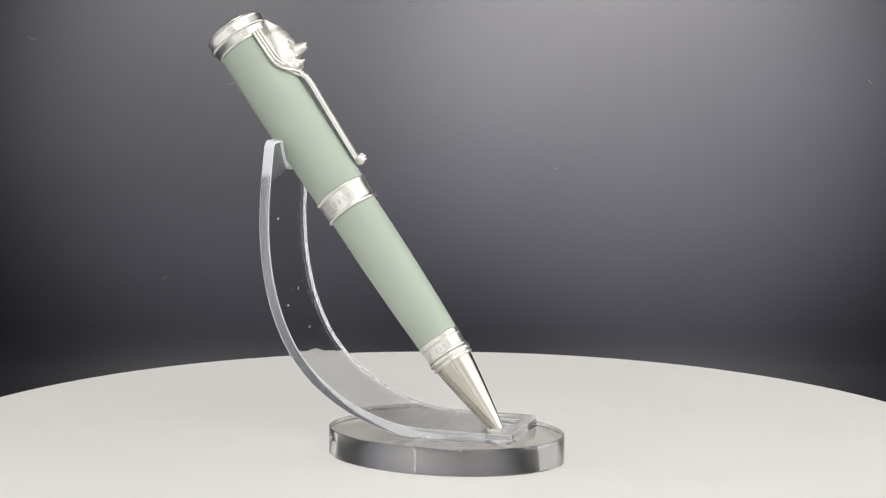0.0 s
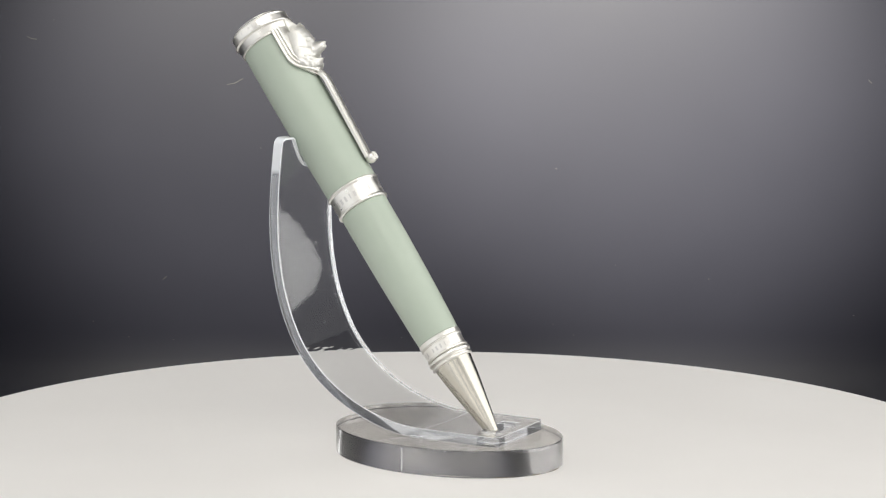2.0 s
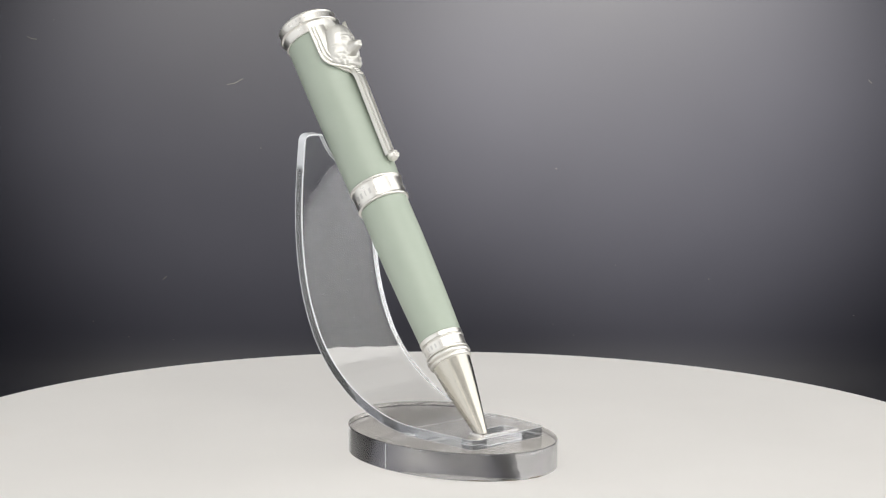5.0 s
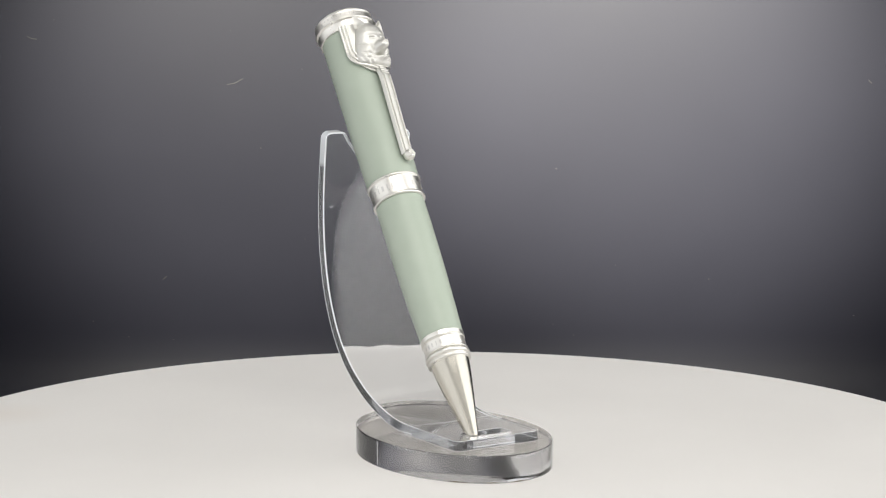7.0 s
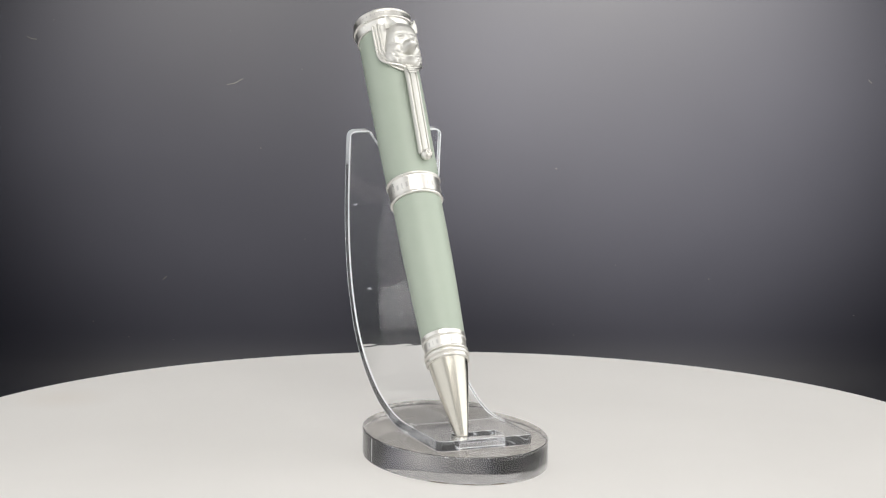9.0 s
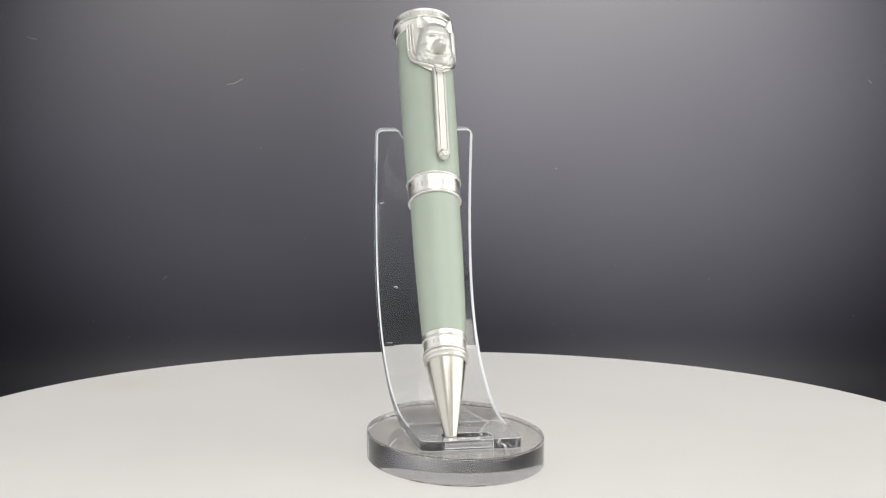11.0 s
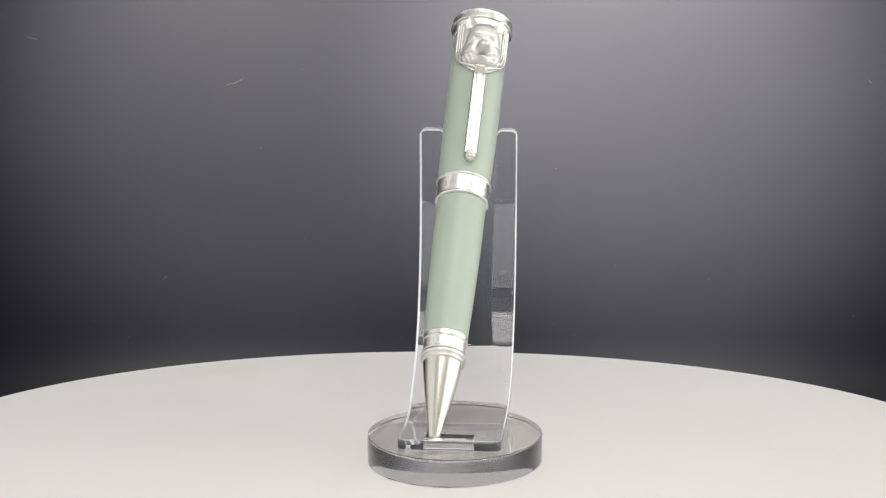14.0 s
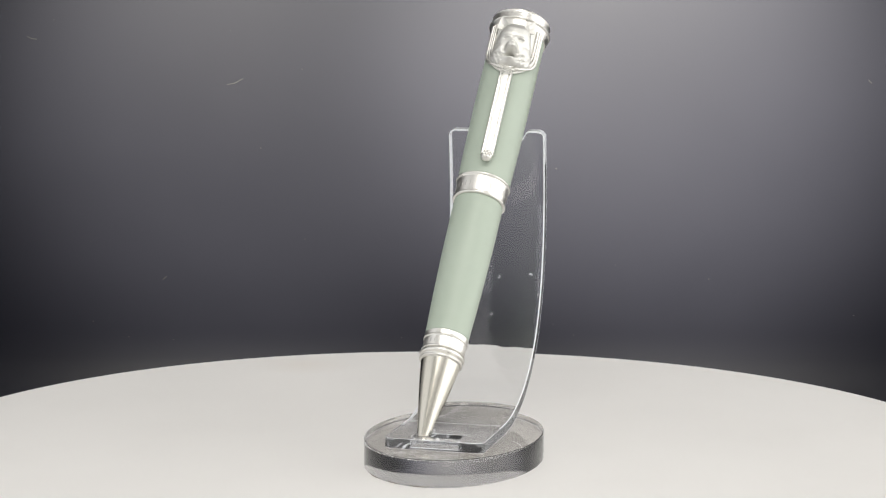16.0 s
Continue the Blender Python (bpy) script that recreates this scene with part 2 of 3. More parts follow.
plain_box("wall_back", (-0.66, 0.542, -0.30), (0.66, 0.56, 0.90), WALL, "plain white wall behind the backdrop", "wall")
plain_box("ceiling", (-0.66, -1.40, 0.902), (0.66, 0.54, 0.92), WALL, "plain white tent ceiling", "ceiling")


# ---- the turntable ----
def turntable():
    root = tagged(new("turntable"), "round white turntable plate with a rounded rim, slowly turning", "turntable")
    part("plate", lathe([(0, 0), (0, 60), (0, 120), (0, 157.8)] + [(-0.15, 158.4), (-0.5, 158.75), (-1.0, 158.9), (-11, 158.9), (-12, 158), (-12, 0)], 256), PLATE, root, "satin white round plate")
    part("drum", lathe([(-12.3, 0), (-12.3, 120), (-14, 122), (-146, 122), (-149.9, 120), (-149.9, 0)], 96), FLOOR, root, "dark round turntable body")
    return root


TABLE = turntable()

# ---- the acrylic stand ----
STAND = pose(0.00373, 0.00024, 0, 0, 0, 94.075 - 90)
STRIP = 2.7          # thickness of the strip, mm
HALF = 13.8          # half of its width, mm
BASE_H = 7.45


def ellipse_base():
    a, b, h = 33.45, 24.03, BASE_H
    bm = bmesh.new()
    rows = [(0.05, 1.0), (0.05, 0.16), (0.20, 0.02), (0.45, 0.0), (2.4, 0.0), (4.8, 0.0), (h - 0.30, 0.0), (h - 0.08, 0.08), (h, 0.30), (h, 0.36), (h, 1.2)]
    seg, rings = 160, []
    for z, d in rows:
        rings.append([bm.verts.new(((b - d) * math.cos(2 * math.pi * k / seg) / 1000, (a - d) * math.sin(2 * math.pi * k / seg) / 1000, z / 1000)) for k in range(seg)])
    for p, q in zip(rings, rings[1:]):
        for k in range(seg):
            bm.faces.new((p[k], p[(k + 1) % seg], q[(k + 1) % seg], q[k])).material_index = int(p is not rings[-2])
    bm.faces.new(rings[0][::-1])
    bm.faces.new(rings[-1])
    return bm


def strip_path():
    """The middle of the bent strip, from the foot's front edge to the top: rows of (y, z, outward y, outward z), in mm."""
    t = STRIP / 2
    z0 = BASE_H + 0.06 + t
    keys = [(-22.7, z0), (-14, z0), (-6, z0), (2.0, z0), (9.0, z0 + 0.75), (16.5, z0 + 2.85), (24.6, z0 + 6.55), (32.6, z0 + 12.2), (38.8, z0 + 19.1), (43.0, z0 + 26.8), (45.9, z0 + 35.2), (47.6, z0 + 44.5), (48.2, z0 + 53.5), (48.0, z0 + 62), (47.3, z0 + 70.5), (46.4, z0 + 78.4)]
    return spline([(y, z, 0) for y, z in keys], 6)


def strip():
    path = strip_path()
    run = [0.0]
    for p, q in zip(path, path[1:]):
        run.append(run[-1] + (q - p).length)
    total = run[-1]

    def at(q):
        q = min(max(q, 0), total)
        i = max(j for j in range(len(run)) if run[j] <= q + 1e-9)
        i = min(i, len(path) - 2)
        p = path[i].lerp(path[i + 1], (q - run[i]) / (run[i + 1] - run[i]))
        a, b = max(i - 1, 0), min(i + 2, len(path) - 1)
        t = (path[b] - path[a]).normalized()
        return p, Vector((t.y, -t.x, 0))

    # the cradle cut in the top edge: how far the strip reaches up at each place across
    mid, wide, deep, round_ = 0.6, 7.9, 8.4, 2.0

    def reach(x):
        top = total
        edge = HALF - abs(x)
        if edge < round_:
            top -= round_ - math.sqrt(max(round_ ** 2 - (round_ - edge) ** 2, 0))
        d = abs(x - mid)
        if d < wide:
            top -= 0.55 + deep * (1 - (d / wide) ** 1.6)
        elif d < wide + 1.2:
            top -= 0.55 * ((wide + 1.2 - d) / 1.2) ** 2
        return top

    def fan(lo, hi, n):
        return [lo + (hi - lo) * (1 - math.cos(math.pi * k / n)) / 2 for k in range(n + 1)]

    slot_x, slot_q = (-6.9, 6.4), (3.4, 8.6)
    xs = fan(-HALF, mid - wide, 12) + fan(mid - wide, mid + wide, 40)[1:] + fan(mid + wide, HALF, 12)[1:]
    xs = sorted(set(round(x, 4) for x in xs if min(abs(x - s) for s in slot_x) > 0.12) | set(slot_x))
    low = total - 16
    qs = [0, 0.6, slot_q[0], 4.6, 6.0, 7.4, slot_q[1], 10, 12]
    qs += [12 + (low - 12) * k / 60 for k in range(1, 61)]
    ups = [k / 12 for k in range(1, 12)] + [0.97, 1.0]
    bm = bmesh.new()
    grid = {}
    for i, x in enumerate(xs):
        # foot corners are rounded a little
        cut = max(0, 2.2 - (HALF - abs(x)))
        front = 2.2 - math.sqrt(max(4.84 - cut * cut, 0))
        for j, q in enumerate(qs + [low + (reach(x) - low) * u for u in ups]):
            if j == 0:
                q = front
            elif j == 1:
                q = front + 0.4
            p, o = at(q)
            for side in (-1, 1):
                c = p + o * (side * STRIP / 2)
                grid[i, j, side] = bm.verts.new((x * (1 + 0.028 * min(1, max(0, (q - 24) / 22))) / 1000, c.x / 1000, c.y / 1000))
    cells = set()
    for i in range(len(xs) - 1):
        for j in range(len(qs) + len(ups) - 1):
            hole = j < len(qs) - 1 and slot_x[0] - 1e-6 <= xs[i] and xs[i + 1] <= slot_x[1] + 1e-6 and slot_q[0] <= qs[j] and qs[j + 1] <= slot_q[1]
            if not hole:
                cells.add((i, j))
    for i, j in cells:
        for side in (-1, 1):
            ring = [grid[i, j, side], grid[i + 1, j, side], grid[i + 1, j + 1, side], grid[i, j + 1, side]]
            face = bm.faces.new(ring if side > 0 else ring[::-1])
            # a white margin painted along the arris for the light it catches
            if j > 11 and (i < 2 or i > len(xs) - 4 or j == len(qs) + len(ups) - 2):
                face.material_index = 3
        for (di, dj), (a, b) in {(-1, 0): ((0, 0), (0, 1)), (1, 0): ((1, 0), (1, 1)), (0, -1): ((0, 0), (1, 0)), (0, 1): ((0, 1), (1, 1))}.items():
            if (i + di, j + dj) not in cells:
                u, v = (i + a[0], j + a[1]), (i + b[0], j + b[1])
                bm.faces.new((grid[(*u, -1)], grid[(*v, -1)], grid[(*v, 1)], grid[(*u, 1)])).material_index = 1 if (abs(di) and i in (0, len(xs) - 2)) or j > 40 else 2
    loose = [v for v in bm.verts if not v.link_faces]
    bmesh.ops.delete(bm, geom=loose, context="VERTS")
    return bm


def acrylic_stand():
    root = tagged(new("pen_stand"), "clear acrylic pen stand with a bent arm on an oval base", "pen stand")
    base = part("oval_base", ellipse_base(), BASE_ACRYLIC, root, "thick clear acrylic oval base with polished edge", m=STAND)
    arm = part("bent_arm", strip(), ACRYLIC, root, "clear acrylic strip bent into a curved arm with cradle", m=STAND)
    base.data.materials.append(RIM)
    arm.data.materials.append(SAWN)
    arm.data.materials.append(FOOT)
    arm.data.materials.append(EDGE_GLINT)
    bev = arm.modifiers.new("bevel", "BEVEL")
    bev.width, bev.segments, bev.limit_method, bev.angle_limit = 0.00034, 2, "ANGLE", radians(40)
    bev.material = 3
    for ob in (base, arm):
        ob.visible_shadow = False
    # a moulding seam down the rim, small chips along its upper edge
    part("rim_seam", box(bmesh.new(), (-0.02408, 0.00075, 0.0006), (-0.02398, 0.00098, 0.0070), 0.00003), CHALK, base, "whitish vertical seam on the rim")
    rng = random.Random(4)
    chips = bmesh.new()
    for k in range(24):
        a = radians(rng.choice((rng.uniform(185, 215), rng.uniform(222, 262), rng.uniform(228, 300))))
        c = Vector((24.0 * math.cos(a), 33.42 * math.sin(a), BASE_H - rng.uniform(0.0, 0.35))) / 1000
        r = rng.uniform(0.00005, 0.00016)
        bmesh.ops.create_icosphere(chips, subdivisions=1, radius=r, matrix=Matrix.Translation(c) @ Matrix.Diagonal((1, rng.uniform(1, 2.6), 0.8, 1)))
    # a dried brown line where the front of the base meets the plate
    for a0, a1 in ((224, 237), (245, 254), (262, 274)):
        pts = []
        for k in range(9):
            a = radians(a0 + (a1 - a0) * k / 8)
            pts.append(Vector((24.06 * math.cos(a), 33.48 * math.sin(a), 0.24)) / 1000)
        taper = [(0.05, 0.06), (0.03, 0.10), (-0.03, 0.10), (-0.05, 0.06), (-0.05, -0.10), (0.05, -0.10)]
        part("residue_line", sweep(pts, lambda t: [(u * (0.35 + math.sin(math.pi * t)) / 1000, v / 1000) for v, u in taper], [Vector((p.x, p.y, 0)).normalized() for p in pts]), RESIDUE, base, "dried brown residue along the lower edge")
    part("edge_chips", chips, CHALK, base, "tiny whitish chips along the edge")
    # glue at the bend and dried specks on the arm
    glue = bmesh.new()
    for k in range(16):
        c = Vector((-13.9 + abs(rng.gauss(0, 1.3)), rng.uniform(0.2, 4.6), BASE_H + rng.uniform(0.15, 0.6))) / 1000
        bmesh.ops.create_icosphere(glue, subdivisions=1, radius=rng.uniform(0.00012, 0.0003), matrix=Matrix.Translation(c) @ Matrix.Diagonal((1.4, 1.8, 0.5, 1)))
    part("glue", glue, CHALK, arm, "dried glue flakes")
    top = BASE_H + 0.06 + STRIP
    part("bend_line", sweep([Vector((x, -0.6 + 0.0045 * x * x, top + 0.02)) / 1000 for x in range(-13, 14, 2)], [(0.00006 * math.cos(math.pi * k / 3), 0.00003 * math.sin(math.pi * k / 3)) for k in range(6)], [Vector((0, 0, 1))] * 14), CHALK, arm, "fine line across the foot")
    for l, y, z in ((1.2, 44.6, 44.4), (-8.7, 43.5, 41.0), (-0.1, 40.7, 34.0), (10.9, 44.8, 45.3), (-12.9, 44.9, 66.0), (13.7, 43.2, 39.8)):
        n = 5
        turn_ = rng.uniform(0, 6)
        pts = [Vector((l + 0.55 * math.cos(turn_ + 0.9 * k) * (0.4 + 0.2 * k), y - 0.25, z + 0.5 * math.sin(turn_ + 0.9 * k) * (0.4 + 0.15 * k))) / 1000 for k in range(n)]
        part("dried_speck", sweep(pts, [(0.00010 * math.cos(math.pi * k / 3), 0.00006 * math.sin(math.pi * k / 3)) for k in range(6)], [Vector((0, -1, 0.05))] * n), CHALK, arm, "small whitish dried mark")
    return root


PEN_STAND = acrylic_stand()


# ---- the pen ----
def pen_frame():
    """Tip at the origin, z along the pen, x towards the clip."""
    tip = Vector((0.00045, -0.0167, 0.0092))
    z = Vector((0.0114, 0.60130, 0.79882)).normalized()
    front = (STAND.to_3x3() @ Vector((2.4, -9.6, 7.1)))
    x = (front - z * front.dot(z)).normalized()
    y = z.cross(x)
    m = Matrix((x, y, z)).transposed().to_4x4()
    m.translation = tip
    return m


def around(r, a, h):
    """A point at radius r, angle a (degrees from the clip) and height h, all in millimetres."""
    return Vector((r * math.cos(radians(a)), r * math.sin(radians(a)), h)) / 1000


def smooth_profile(keys, n=6):
    return [(p.x, p.y) for p in spline([(h, r, 0) for h, r in keys], n)]


def letter_bars(r, h, tall, count, width, seed):
    """Engraving that cannot be read, as plain bars round a band."""
    rng = random.Random(seed)
    bm = bmesh.new()
    for k in range(count):
        if k % 10 == 9:
            continue
        a = 360 * k / count
        w = width * rng.uniform(0.3, 1.1)
        n = 3
        vs = []
        for dz in (-tall / 2, tall / 2):
            for i in range(n + 1):
                vs.append(bm.verts.new(around(r, a + math.degrees((i / n - 0.5) * w / r), h + dz)))
        for i in range(n):
            bm.faces.new((vs[i], vs[i + 1], vs[n + 2 + i], vs[n + 1 + i]))
        res = bmesh.ops.extrude_face_region(bm, geom=[f for f in bm.faces if all(v in vs for v in f.verts)])
        for v in res["geom"]:
            if isinstance(v, bmesh.types.BMVert):
                v.co.xy *= (r + 0.035) / r
    return bm


def pen():
    root = tagged(new("ballpoint_pen"), "sage green lacquered ballpoint pen with platinum fittings, leaning in its stand", "pen")
    P = pen_frame()

    def add(name, bm, mat, label="", parent=None, sharp=35.0):
        return part(name, bm, mat, parent or root, label, sharp, None if parent else P)

    tip = add("nose_cone", lathe([(6, 0), (6, 0.9), (0.2, 1.0), (0.0, 1.2), (0.05, 1.45), (0.35, 1.62)] + smooth_profile([(0.6, 1.68), (6, 2.75), (12, 3.85), (18, 4.85), (22.3, 5.45)]) + [(22.4, 4.0), (22.4, 0)]), SATIN, "satin platinum tapered nose cone")
    # a dark disc paints the shade inside the bore
    add("nose_bore_shade", lathe([(0.9, 0), (0.9, 0.95), (0.6, 0.95), (0.6, 0)], 48), DARK, "dark disc painted as the shade in the writing tip's opening", tip)
    rings = [(22.3, 4.5), (22.3, 5.55)] + arc(22.85, 5.65, 0.42, 180, 0, 8) + [(23.3, 5.55)] + arc(24.35, 5.60, 0.72, 170, 10, 10) + [(25.1, 5.62)] + arc(25.5, 5.78, 0.36, 170, 10, 8) + [(25.9, 5.86), (26.0, 5.84), (28.5, 5.92), (28.6, 5.98)] + arc(28.85, 5.98, 0.22, 170, 10, 6) + [(29.1, 5.95), (29.15, 6.12), (30.3, 6.16), (30.45, 6.0), (30.45, 4.5)]
    ring = add("front_ring", lathe(rings), SILVER, "polished platinum stepped front ring")
    add("engraving", letter_bars(5.86, 27.25, 1.35, 28, 0.6, 3), ENGRAVED, "worn engraved lettering", ring)
    add("barrel", lathe([(30.45, 4), (30.45, 5.95), (30.6, 6.04)] + smooth_profile([(30.8, 6.08), (42, 6.5), (54, 6.82), (64, 6.95), (72.6, 6.97)]) + [(72.9, 6.9), (72.9, 4)]), LACQUER, "satin sage green lacquered barrel")
    mid = [(72.9, 5), (72.9, 7.2)] + arc(73.35, 7.25, 0.42, 180, 0, 8) + [(73.85, 7.34), (74.0, 7.30), (78.6, 7.44), (78.75, 7.50)] + arc(79.2, 7.48, 0.40, 170, 0, 8) + [(79.65, 7.4), (79.65, 5)]
    band = add("middle_band", lathe(mid), SILVER, "polished platinum middle band")
    add("engraving", letter_bars(7.35, 76.3, 2.0, 30, 0.75, 5), ENGRAVED, "engraved lettering round the band", band)
    add("cap", lathe([(79.65, 5), (79.65, 7.4), (79.8, 7.5)] + smooth_profile([(80.0, 7.5), (88, 7.7), (100, 7.88), (112, 7.95), (122, 7.94), (128.3, 7.88)]) + [(128.5, 7.9), (128.5, 5)]), LACQUER, "satin sage green lacquered cap")
    top = [(128.3, 5), (128.3, 8.05)] + arc(128.6, 8.05, 0.32, 180, 0, 8) + [(129.0, 8.12), (130.9, 8.50), (131.1, 8.72)] + arc(131.5, 8.72, 0.36, 170, 10, 8) + [(131.9, 8.66), (133.7, 8.52), (133.9, 8.56)] + arc(134.15, 8.38, 0.28, 150, 10, 6) + [(134.45, 7.9), (134.45, 5)]
    crown = add("cap_ring", lathe(top), SILVER, "polished platinum double cap ring")
    add("engraving", letter_bars(8.56, 132.8, 1.0, 40, 0.5, 7), ENGRAVED, "tiny engraved lettering", crown)
    add("inlay_ring", lathe([(134.4, 5), (134.4, 8.05), (134.75, 7.95), (134.8, 5)], 96), BLACK, "thin black inlay ring", crown)
    add("cap_top", lathe([(134.6, 0), (134.6, 7.75), (135.0, 7.7)] + smooth_profile([(135.2, 7.5), (135.8, 6.0), (136.3, 3.5), (136.45, 0.0)]), 96), SILVER, "polished domed cap top", crown)

    # the clip: shield plate, three raised mouldings, bar and ball
    clip = add("clip", clip_bar(), CLIP_METAL, "polished platinum clip with a ridged bar")
    add("shield_plate", shield_plate(), CAST, "curved platinum shield plate", clip, 50)
    for k, (grow, rad) in enumerate(((0.0, 0.42), (-0.95, 0.36), (-1.8, 0.30))):
        add("moulding", shield_moulding(grow, rad), SILVER, "raised moulding round the shield", clip, 60)
    add("clip_ball", clip_ball(), SILVER, "small floral ball at the clip end", clip)
    add("animal_head_relief", head_relief(), CAST, "cast platinum wild animal head relief", clip, 70)
    return root


def shield_half(h):
    """Half of the shield's width at a height along the pen, in mm."""
    if h > 118:
        return 7.9
    k = max(0.0, (h - 112.2) / 5.8)
    return 0.9 + 7.0 * k ** 0.62


def shield_plate():
    bm = bmesh.new()
    hs = [112.4 + 16.6 * k / 36 for k in range(37)]
    n = 24
    rows = []
    for h in hs:
        w = shield_half(h)
        for lift in (0.15, 0.75):
            r = 8.04 + lift
            rows.append([bm.verts.new(around(r, math.degrees((2 * i / n - 1) * w / 8.3), h)) for i in range(n + 1)])
    ins, outs = rows[0::2], rows[1::2]
    for a, b, flip in [(p, q, True) for p, q in zip(ins, ins[1:])] + [(p, q, False) for p, q in zip(outs, outs[1:])]:
        for i in range(n):
            bm.faces.new((a[i], a[i + 1], b[i + 1], b[i]))
    for a, b in ((ins, outs),):
        for k in range(len(hs) - 1):
            for i in (0, n):
                bm.faces.new((a[k][i], a[k + 1][i], b[k + 1][i], b[k][i]))
        for k in (0, len(hs) - 1):
            for i in range(n):
                bm.faces.new((a[k][i], a[k][i + 1], b[k][i + 1], b[k][i]))
    return bm


def shield_moulding(grow, rad):
    """A bead that runs down one side, round the point and up the other."""
    side = [(128.9, 7.9), (125, 7.9), (121.2, 7.9), (118.6, 7.75), (116.8, 7.0), (115.4, 5.6), (114.4, 3.6), (113.5, 1.6), (112.5, 0.6)]
    keys = [(h - 0.55 * grow if h < 120 else h, -(max(w + grow, 0.0))) for h, w in side] + [(h - 0.55 * grow if h < 120 else h, max(w + grow, 0.0)) for h, w in side[::-1]]
    line = spline([(h, w, 0) for h, w in keys], 6)
    pts, ups = [], []
    for p in line:
        a = math.degrees(p.y / 8.4)
        lift = 0.85 + 0.5 * max(0, min(1, (116 - p.x) / 4)) - 0.1 * grow
        pts.append(around(8.04 + lift, a, p.x))
        ups.append(around(1, a, 0))
    sec = [(rad * math.cos(2 * math.pi * k / 10) / 1000, rad * math.sin(2 * math.pi * k / 10) / 1000) for k in range(10)]
    return sweep(pts, sec, ups)


def clip_bar():
    keys = [(8.6, 115.0), (8.9, 113.6), (9.3, 112.4), (9.8, 111.0), (9.95, 109.0), (9.7, 103), (9.4, 96), (9.2, 90), (9.0, 84.2)]
    line = spline([(r, h, 0) for r, h in keys], 8)
    pts = [Vector((p.x, 0, p.y)) / 1000 for p in line]

    def sec(t):
        w = 1.15 + 0.72 * min(1, t * 3.2)
        th = 0.62
        up = [(1.0, 0.25), (0.88, 0.8), (0.66, 0.8), (0.60, 0.35), (0.50, 0.35), (0.43, 1.0), (0.10, 1.15), (-0.10, 1.15), (-0.43, 1.0), (-0.50, 0.35), (-0.60, 0.35), (-0.66, 0.8), (-0.88, 0.8), (-1.0, 0.25)]
        return [(-w / 1000, -th / 1000), (w / 1000, -th / 1000)] + [(w * a / 1000, th * b / 1000) for a, b in up]

    bm = sweep(pts, sec, [Vector((1, 0, 0))] * len(pts))
    # the crossed ties at the neck
    for k, h in enumerate((111.1, 112.0, 112.9)):
        tie = [around(9.8 - 0.3 * k, s * 6.2, h) for s in (-1.1, -0.6, 0, 0.6, 1.1)]
        ring = sweep(tie, [(0.32 * math.cos(2 * math.pi * i / 8) / 1000, 0.32 * math.sin(2 * math.pi * i / 8) / 1000 + 0.0006) for i in range(8)], [Vector((1, 0, 0))] * 5)
        mesh = bpy.data.meshes.new("tie")
        ring.to_mesh(mesh)
        ring.free()
        bm.from_mesh(mesh)
        bpy.data.meshes.remove(mesh)
    return bm


def clip_ball():
    bm = bmesh.new()
    bmesh.ops.create_icosphere(bm, subdivisions=3, radius=0.00165, matrix=Matrix.Translation(around(9.4, 0, 83.8)))
    for k in range(6):
        a = 2 * math.pi * k / 6
        c = Vector((10.65, 0.85 * math.cos(a), 83.8 + 0.85 * math.sin(a))) / 1000
        bmesh.ops.create_icosphere(bm, subdivisions=2, radius=0.00048, matrix=Matrix.Translation(c))
    bmesh.ops.create_icosphere(bm, subdivisions=2, radius=0.00050, matrix=Matrix.Translation(Vector((10.9, 0, 83.8)) / 1000))
    return bm


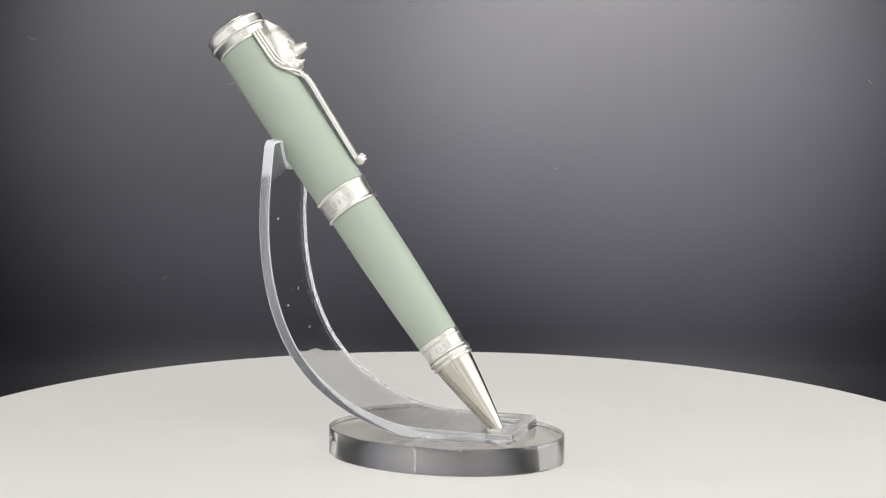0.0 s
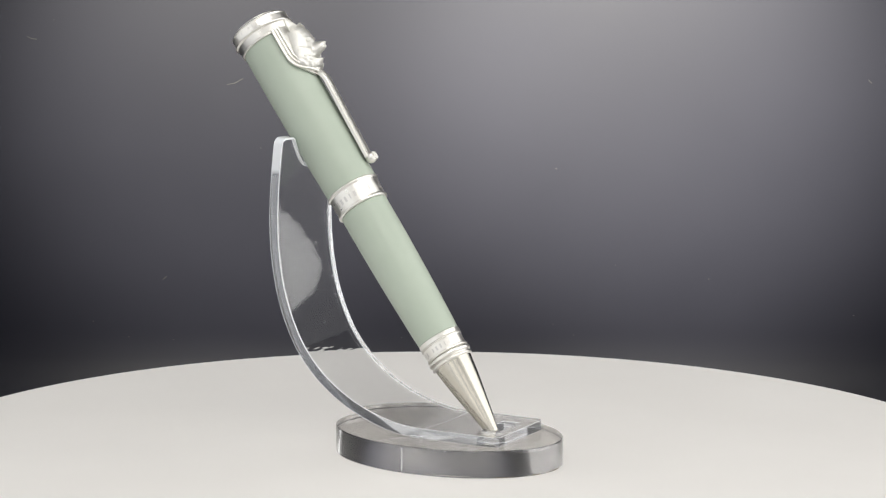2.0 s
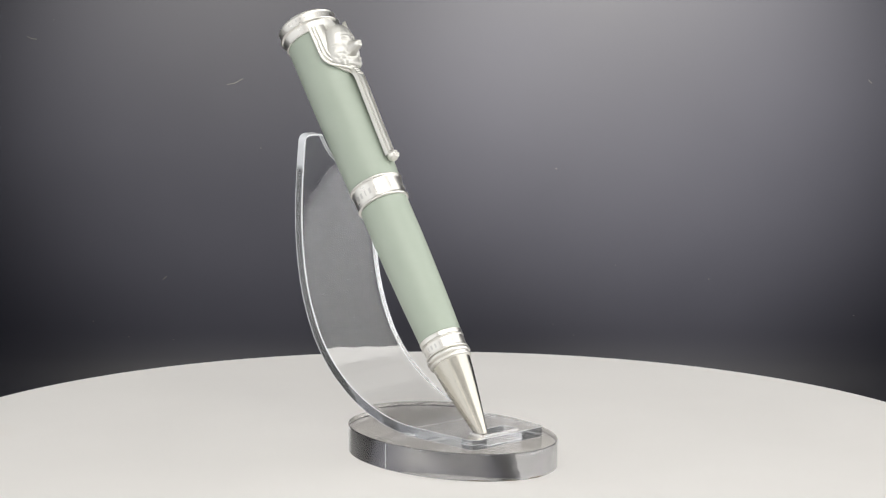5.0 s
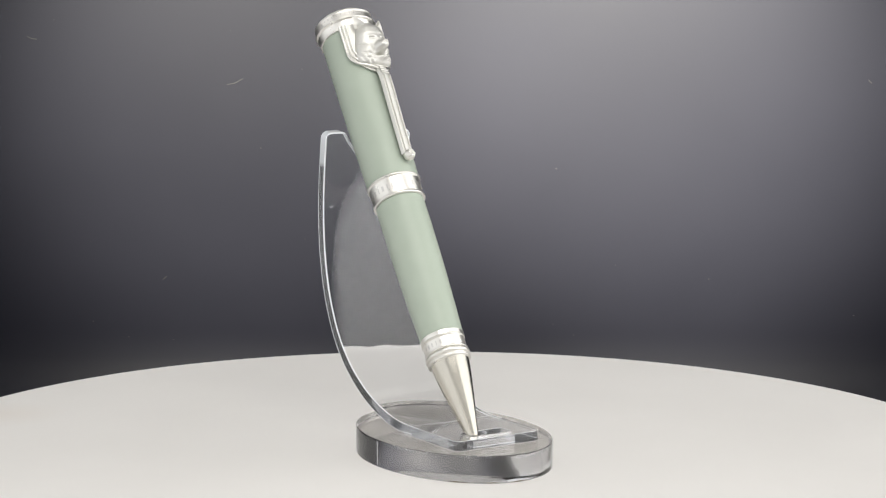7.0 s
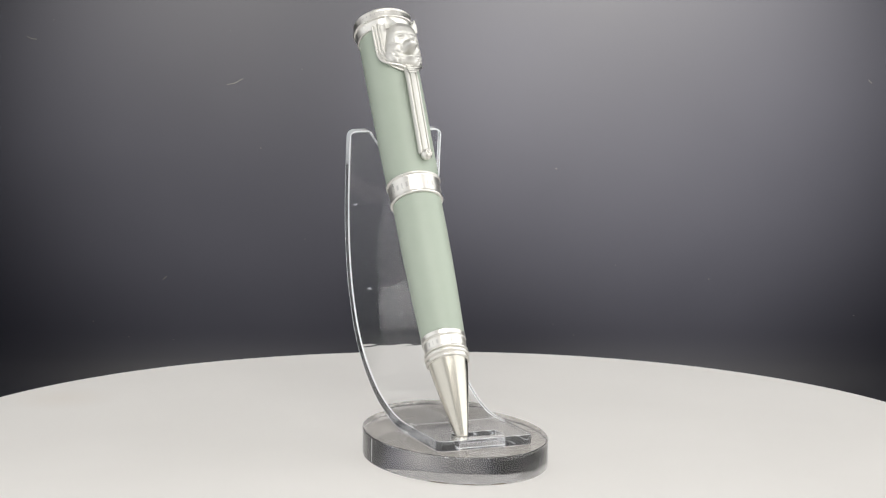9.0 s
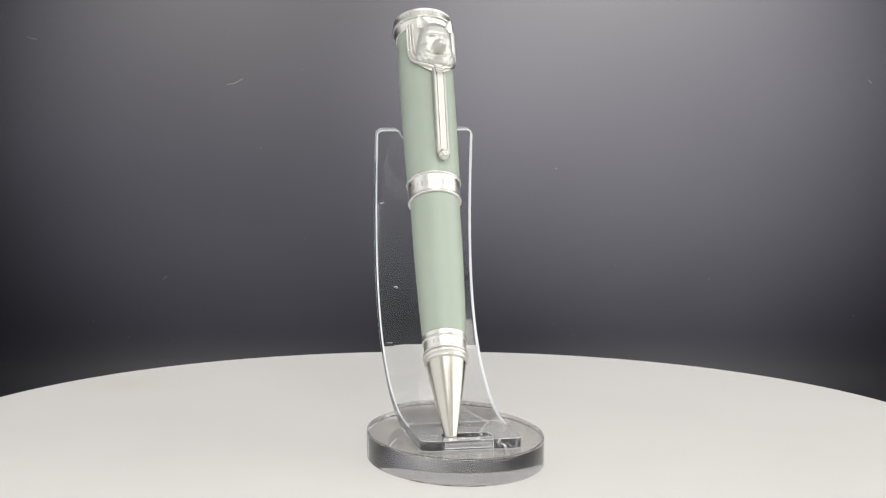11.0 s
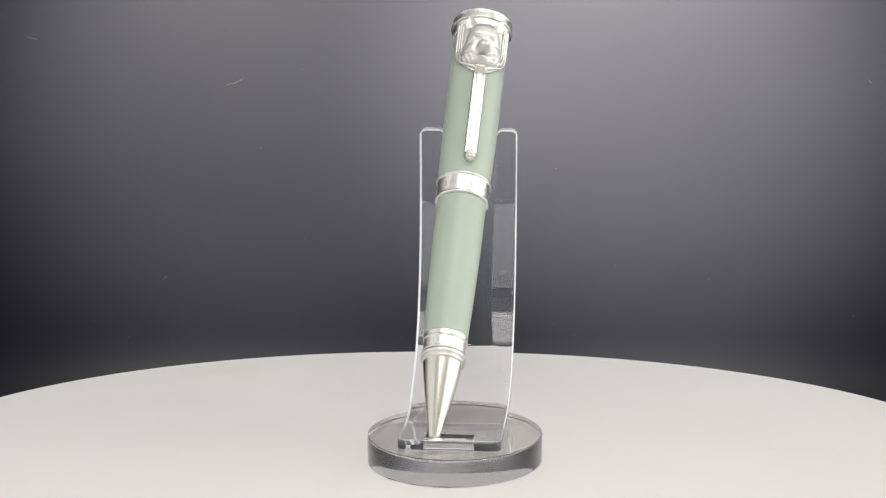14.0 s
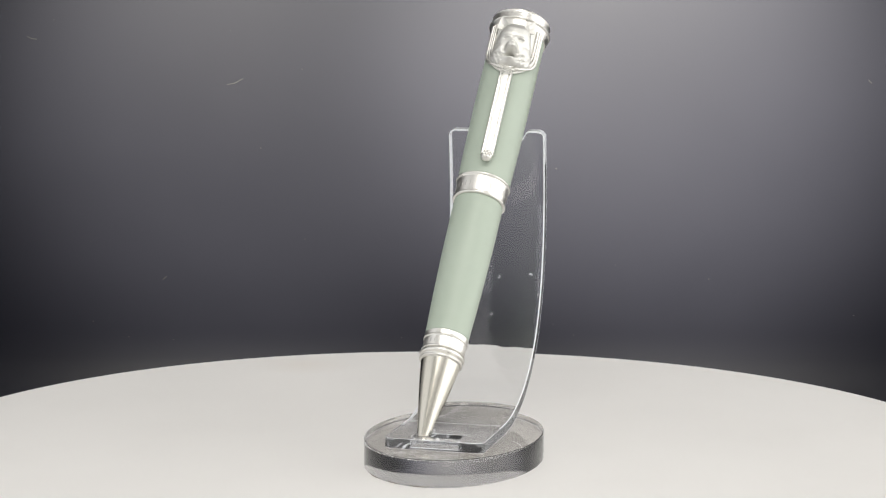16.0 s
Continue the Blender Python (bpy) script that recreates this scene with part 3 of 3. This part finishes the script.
def head_relief():
    """Broad skull, snout, cheeks, ruff and ears as one relief standing on the shield."""
    def bell(x, y, cx, cy, sx, sy, p=2.0):
        return math.exp(-(abs((x - cx) / sx) ** p + abs((y - cy) / sy) ** p))

    rise = ((113.9, 0.7), (114.5, 2.0), (115.2, 2.6), (117.0, 3.0), (120.0, 3.2), (122.0, 3.7), (124.0, 3.9), (125.8, 3.6), (127.2, 2.9), (128.3, 1.7), (129.0, 0.5))
    half = ((113.9, 3.6), (114.4, 4.8), (115.3, 5.9), (116.5, 6.6), (118.5, 6.5), (121.0, 5.8), (124.0, 5.1), (126.4, 4.4), (127.6, 3.7), (128.6, 2.6), (129.0, 1.5))

    def run(table, y):
        return float(np.interp(y, [k[0] for k in table], [k[1] for k in table]))

    def height(x, y):
        ax = abs(x)
        h = run(rise, y)
        h += 3.2 * math.exp(-(((x / 1.5) ** 2 + ((y - 118.6) / (2.0 if y > 118.6 else 1.05)) ** 2) ** 2.4))   # muzzle
        h += 0.5 * bell(x, y, 0, 121.2, 0.85, 1.3)                      # bridge of the snout
        h += 0.45 * bell(x, y, 0, 119.3, 0.75, 0.42, 3.0)               # nose pad
        h -= 0.5 * bell(ax, y, 0.45, 119.0, 0.22, 0.2)                  # nostrils
        h -= 1.9 * bell(x, y, 0, 116.95, 1.5, 0.36)                     # open mouth
        h -= 0.45 * bell(x, y, 0, 118.1, 0.12, 0.6)
        h -= 0.45 * bell(ax, y, 1.85, 118.1, 0.25, 1.0)                 # fold beside the muzzle
        h += 1.1 * bell(x, y, 0, 115.75, 1.1, 0.55)                     # lower jaw
        h -= 0.75 * bell(ax, y, 1.85, 122.0, 0.62, 0.34)               # eye sockets
        h += 0.45 * bell(ax, y, 1.82, 121.95, 0.26, 0.20)               # eyes
        h += 0.45 * bell(ax, y, 1.85, 122.65, 1.0, 0.38)                # brows
        h -= 0.12 * bell(x, y, 0, 123.6, 0.35, 1.5)                     # furrow of the forehead
        h += 0.40 * bell(ax, y, 3.2, 119.2, 1.0, 1.2)                   # cheek bones
        h -= 0.45 * bell(ax, y - 0.35 * (ax - 3.4), 3.2, 117.5, 1.5, 0.28)
        h -= 0.40 * bell(ax, y - 0.35 * (ax - 3.4), 3.4, 116.0, 1.5, 0.25)
        h -= 0.30 * bell(ax, y - 0.25 * (ax - 4.4), 4.4, 120.6, 0.9, 0.25)
        tuft = max(0.0, min(1.0, (118.6 - y) / 1.2)) * max(0.0, min(1.0, (ax - 1.8) / 0.8))
        h += 0.16 * math.sin(5.0 * (ax - 0.5 * y)) * tuft               # ruff
        h += 0.03 * math.sin(9.0 * ax + 3.0 * y) * math.sin(4.0 * y - 2.0 * ax) * max(0.0, min(1.0, (ax - 1.2)))
        return h

    bm = bmesh.new()
    nx, ny = 72, 110
    rows = []
    for j in range(ny + 1):
        y = 113.9 + (129.0 - 113.9) * j / ny
        lim = run(half, y)
        row = []
        for i in range(nx + 1):
            s = math.sin((2 * i / nx - 1) * math.pi / 2)
            x = s * lim
            dome = (1 - abs(s) ** 3.0) ** 0.55
            lift = height(x, y) * dome
            a = math.degrees(x / 8.6) * (8.6 / (8.6 + 0.5 * lift))
            row.append(bm.verts.new(around(8.2 + lift, a, y)))
        rows.append(row)
    for a, b in zip(rows, rows[1:]):
        for i in range(nx):
            bm.faces.new((a[i], a[i + 1], b[i + 1], b[i]))
    # two pointed, hollow ears that stand over the ring
    for side in (-1, 1):
        def at(x, y, r):
            return bm.verts.new(around(r, side * math.degrees(x / 8.6), y))

        inner = spline([(1.9, 127.2, 11.3), (2.9, 128.8, 11.1), (4.15, 130.5, 10.7)], 4)
        outer = spline([(4.6, 126.2, 10.6), (4.6, 128.4, 10.7), (4.15, 130.5, 10.7)], 4)
        rim_in = [at(*p) for p in inner[:-1]]
        rim_out = [at(*p) for p in outer[:-1]]
        tip = at(*inner[-1])
        pit = [at(*(p.lerp(q, 0.5) - Vector((0, 0, 1.7 * (1 - k / 8))))) for k, (p, q) in enumerate(zip(inner[:-1], outer[:-1]))]
        back = [at(*(p.lerp(q, 0.5) - Vector((0, 0, 2.6 * (1 - k / 12))))) for k, (p, q) in enumerate(zip(inner[:-1], outer[:-1]))]
        for mid in (pit, back):
            for edge in (rim_in, rim_out):
                for k in range(len(mid) - 1):
                    bm.faces.new((edge[k], edge[k + 1], mid[k + 1], mid[k]))
                bm.faces.new((edge[-1], tip, mid[-1]))
        bm.faces.new((rim_in[0], pit[0], rim_out[0], back[0]))
    return bm


PEN = pen()


# ---- what moves: all turns with the plate ----
def turn(t):
    return 23.6 - 5.443 * (t - 8.0) + 0.01124 * (t - 8.0) ** 2


def motions():
    rows = [(0.5 * k, pose(0, 0, 0, 0, 0, turn(0.5 * k))) for k in range(33)]
    for thing in (TABLE, PEN_STAND, PEN):
        walk(thing, rows)


motions()
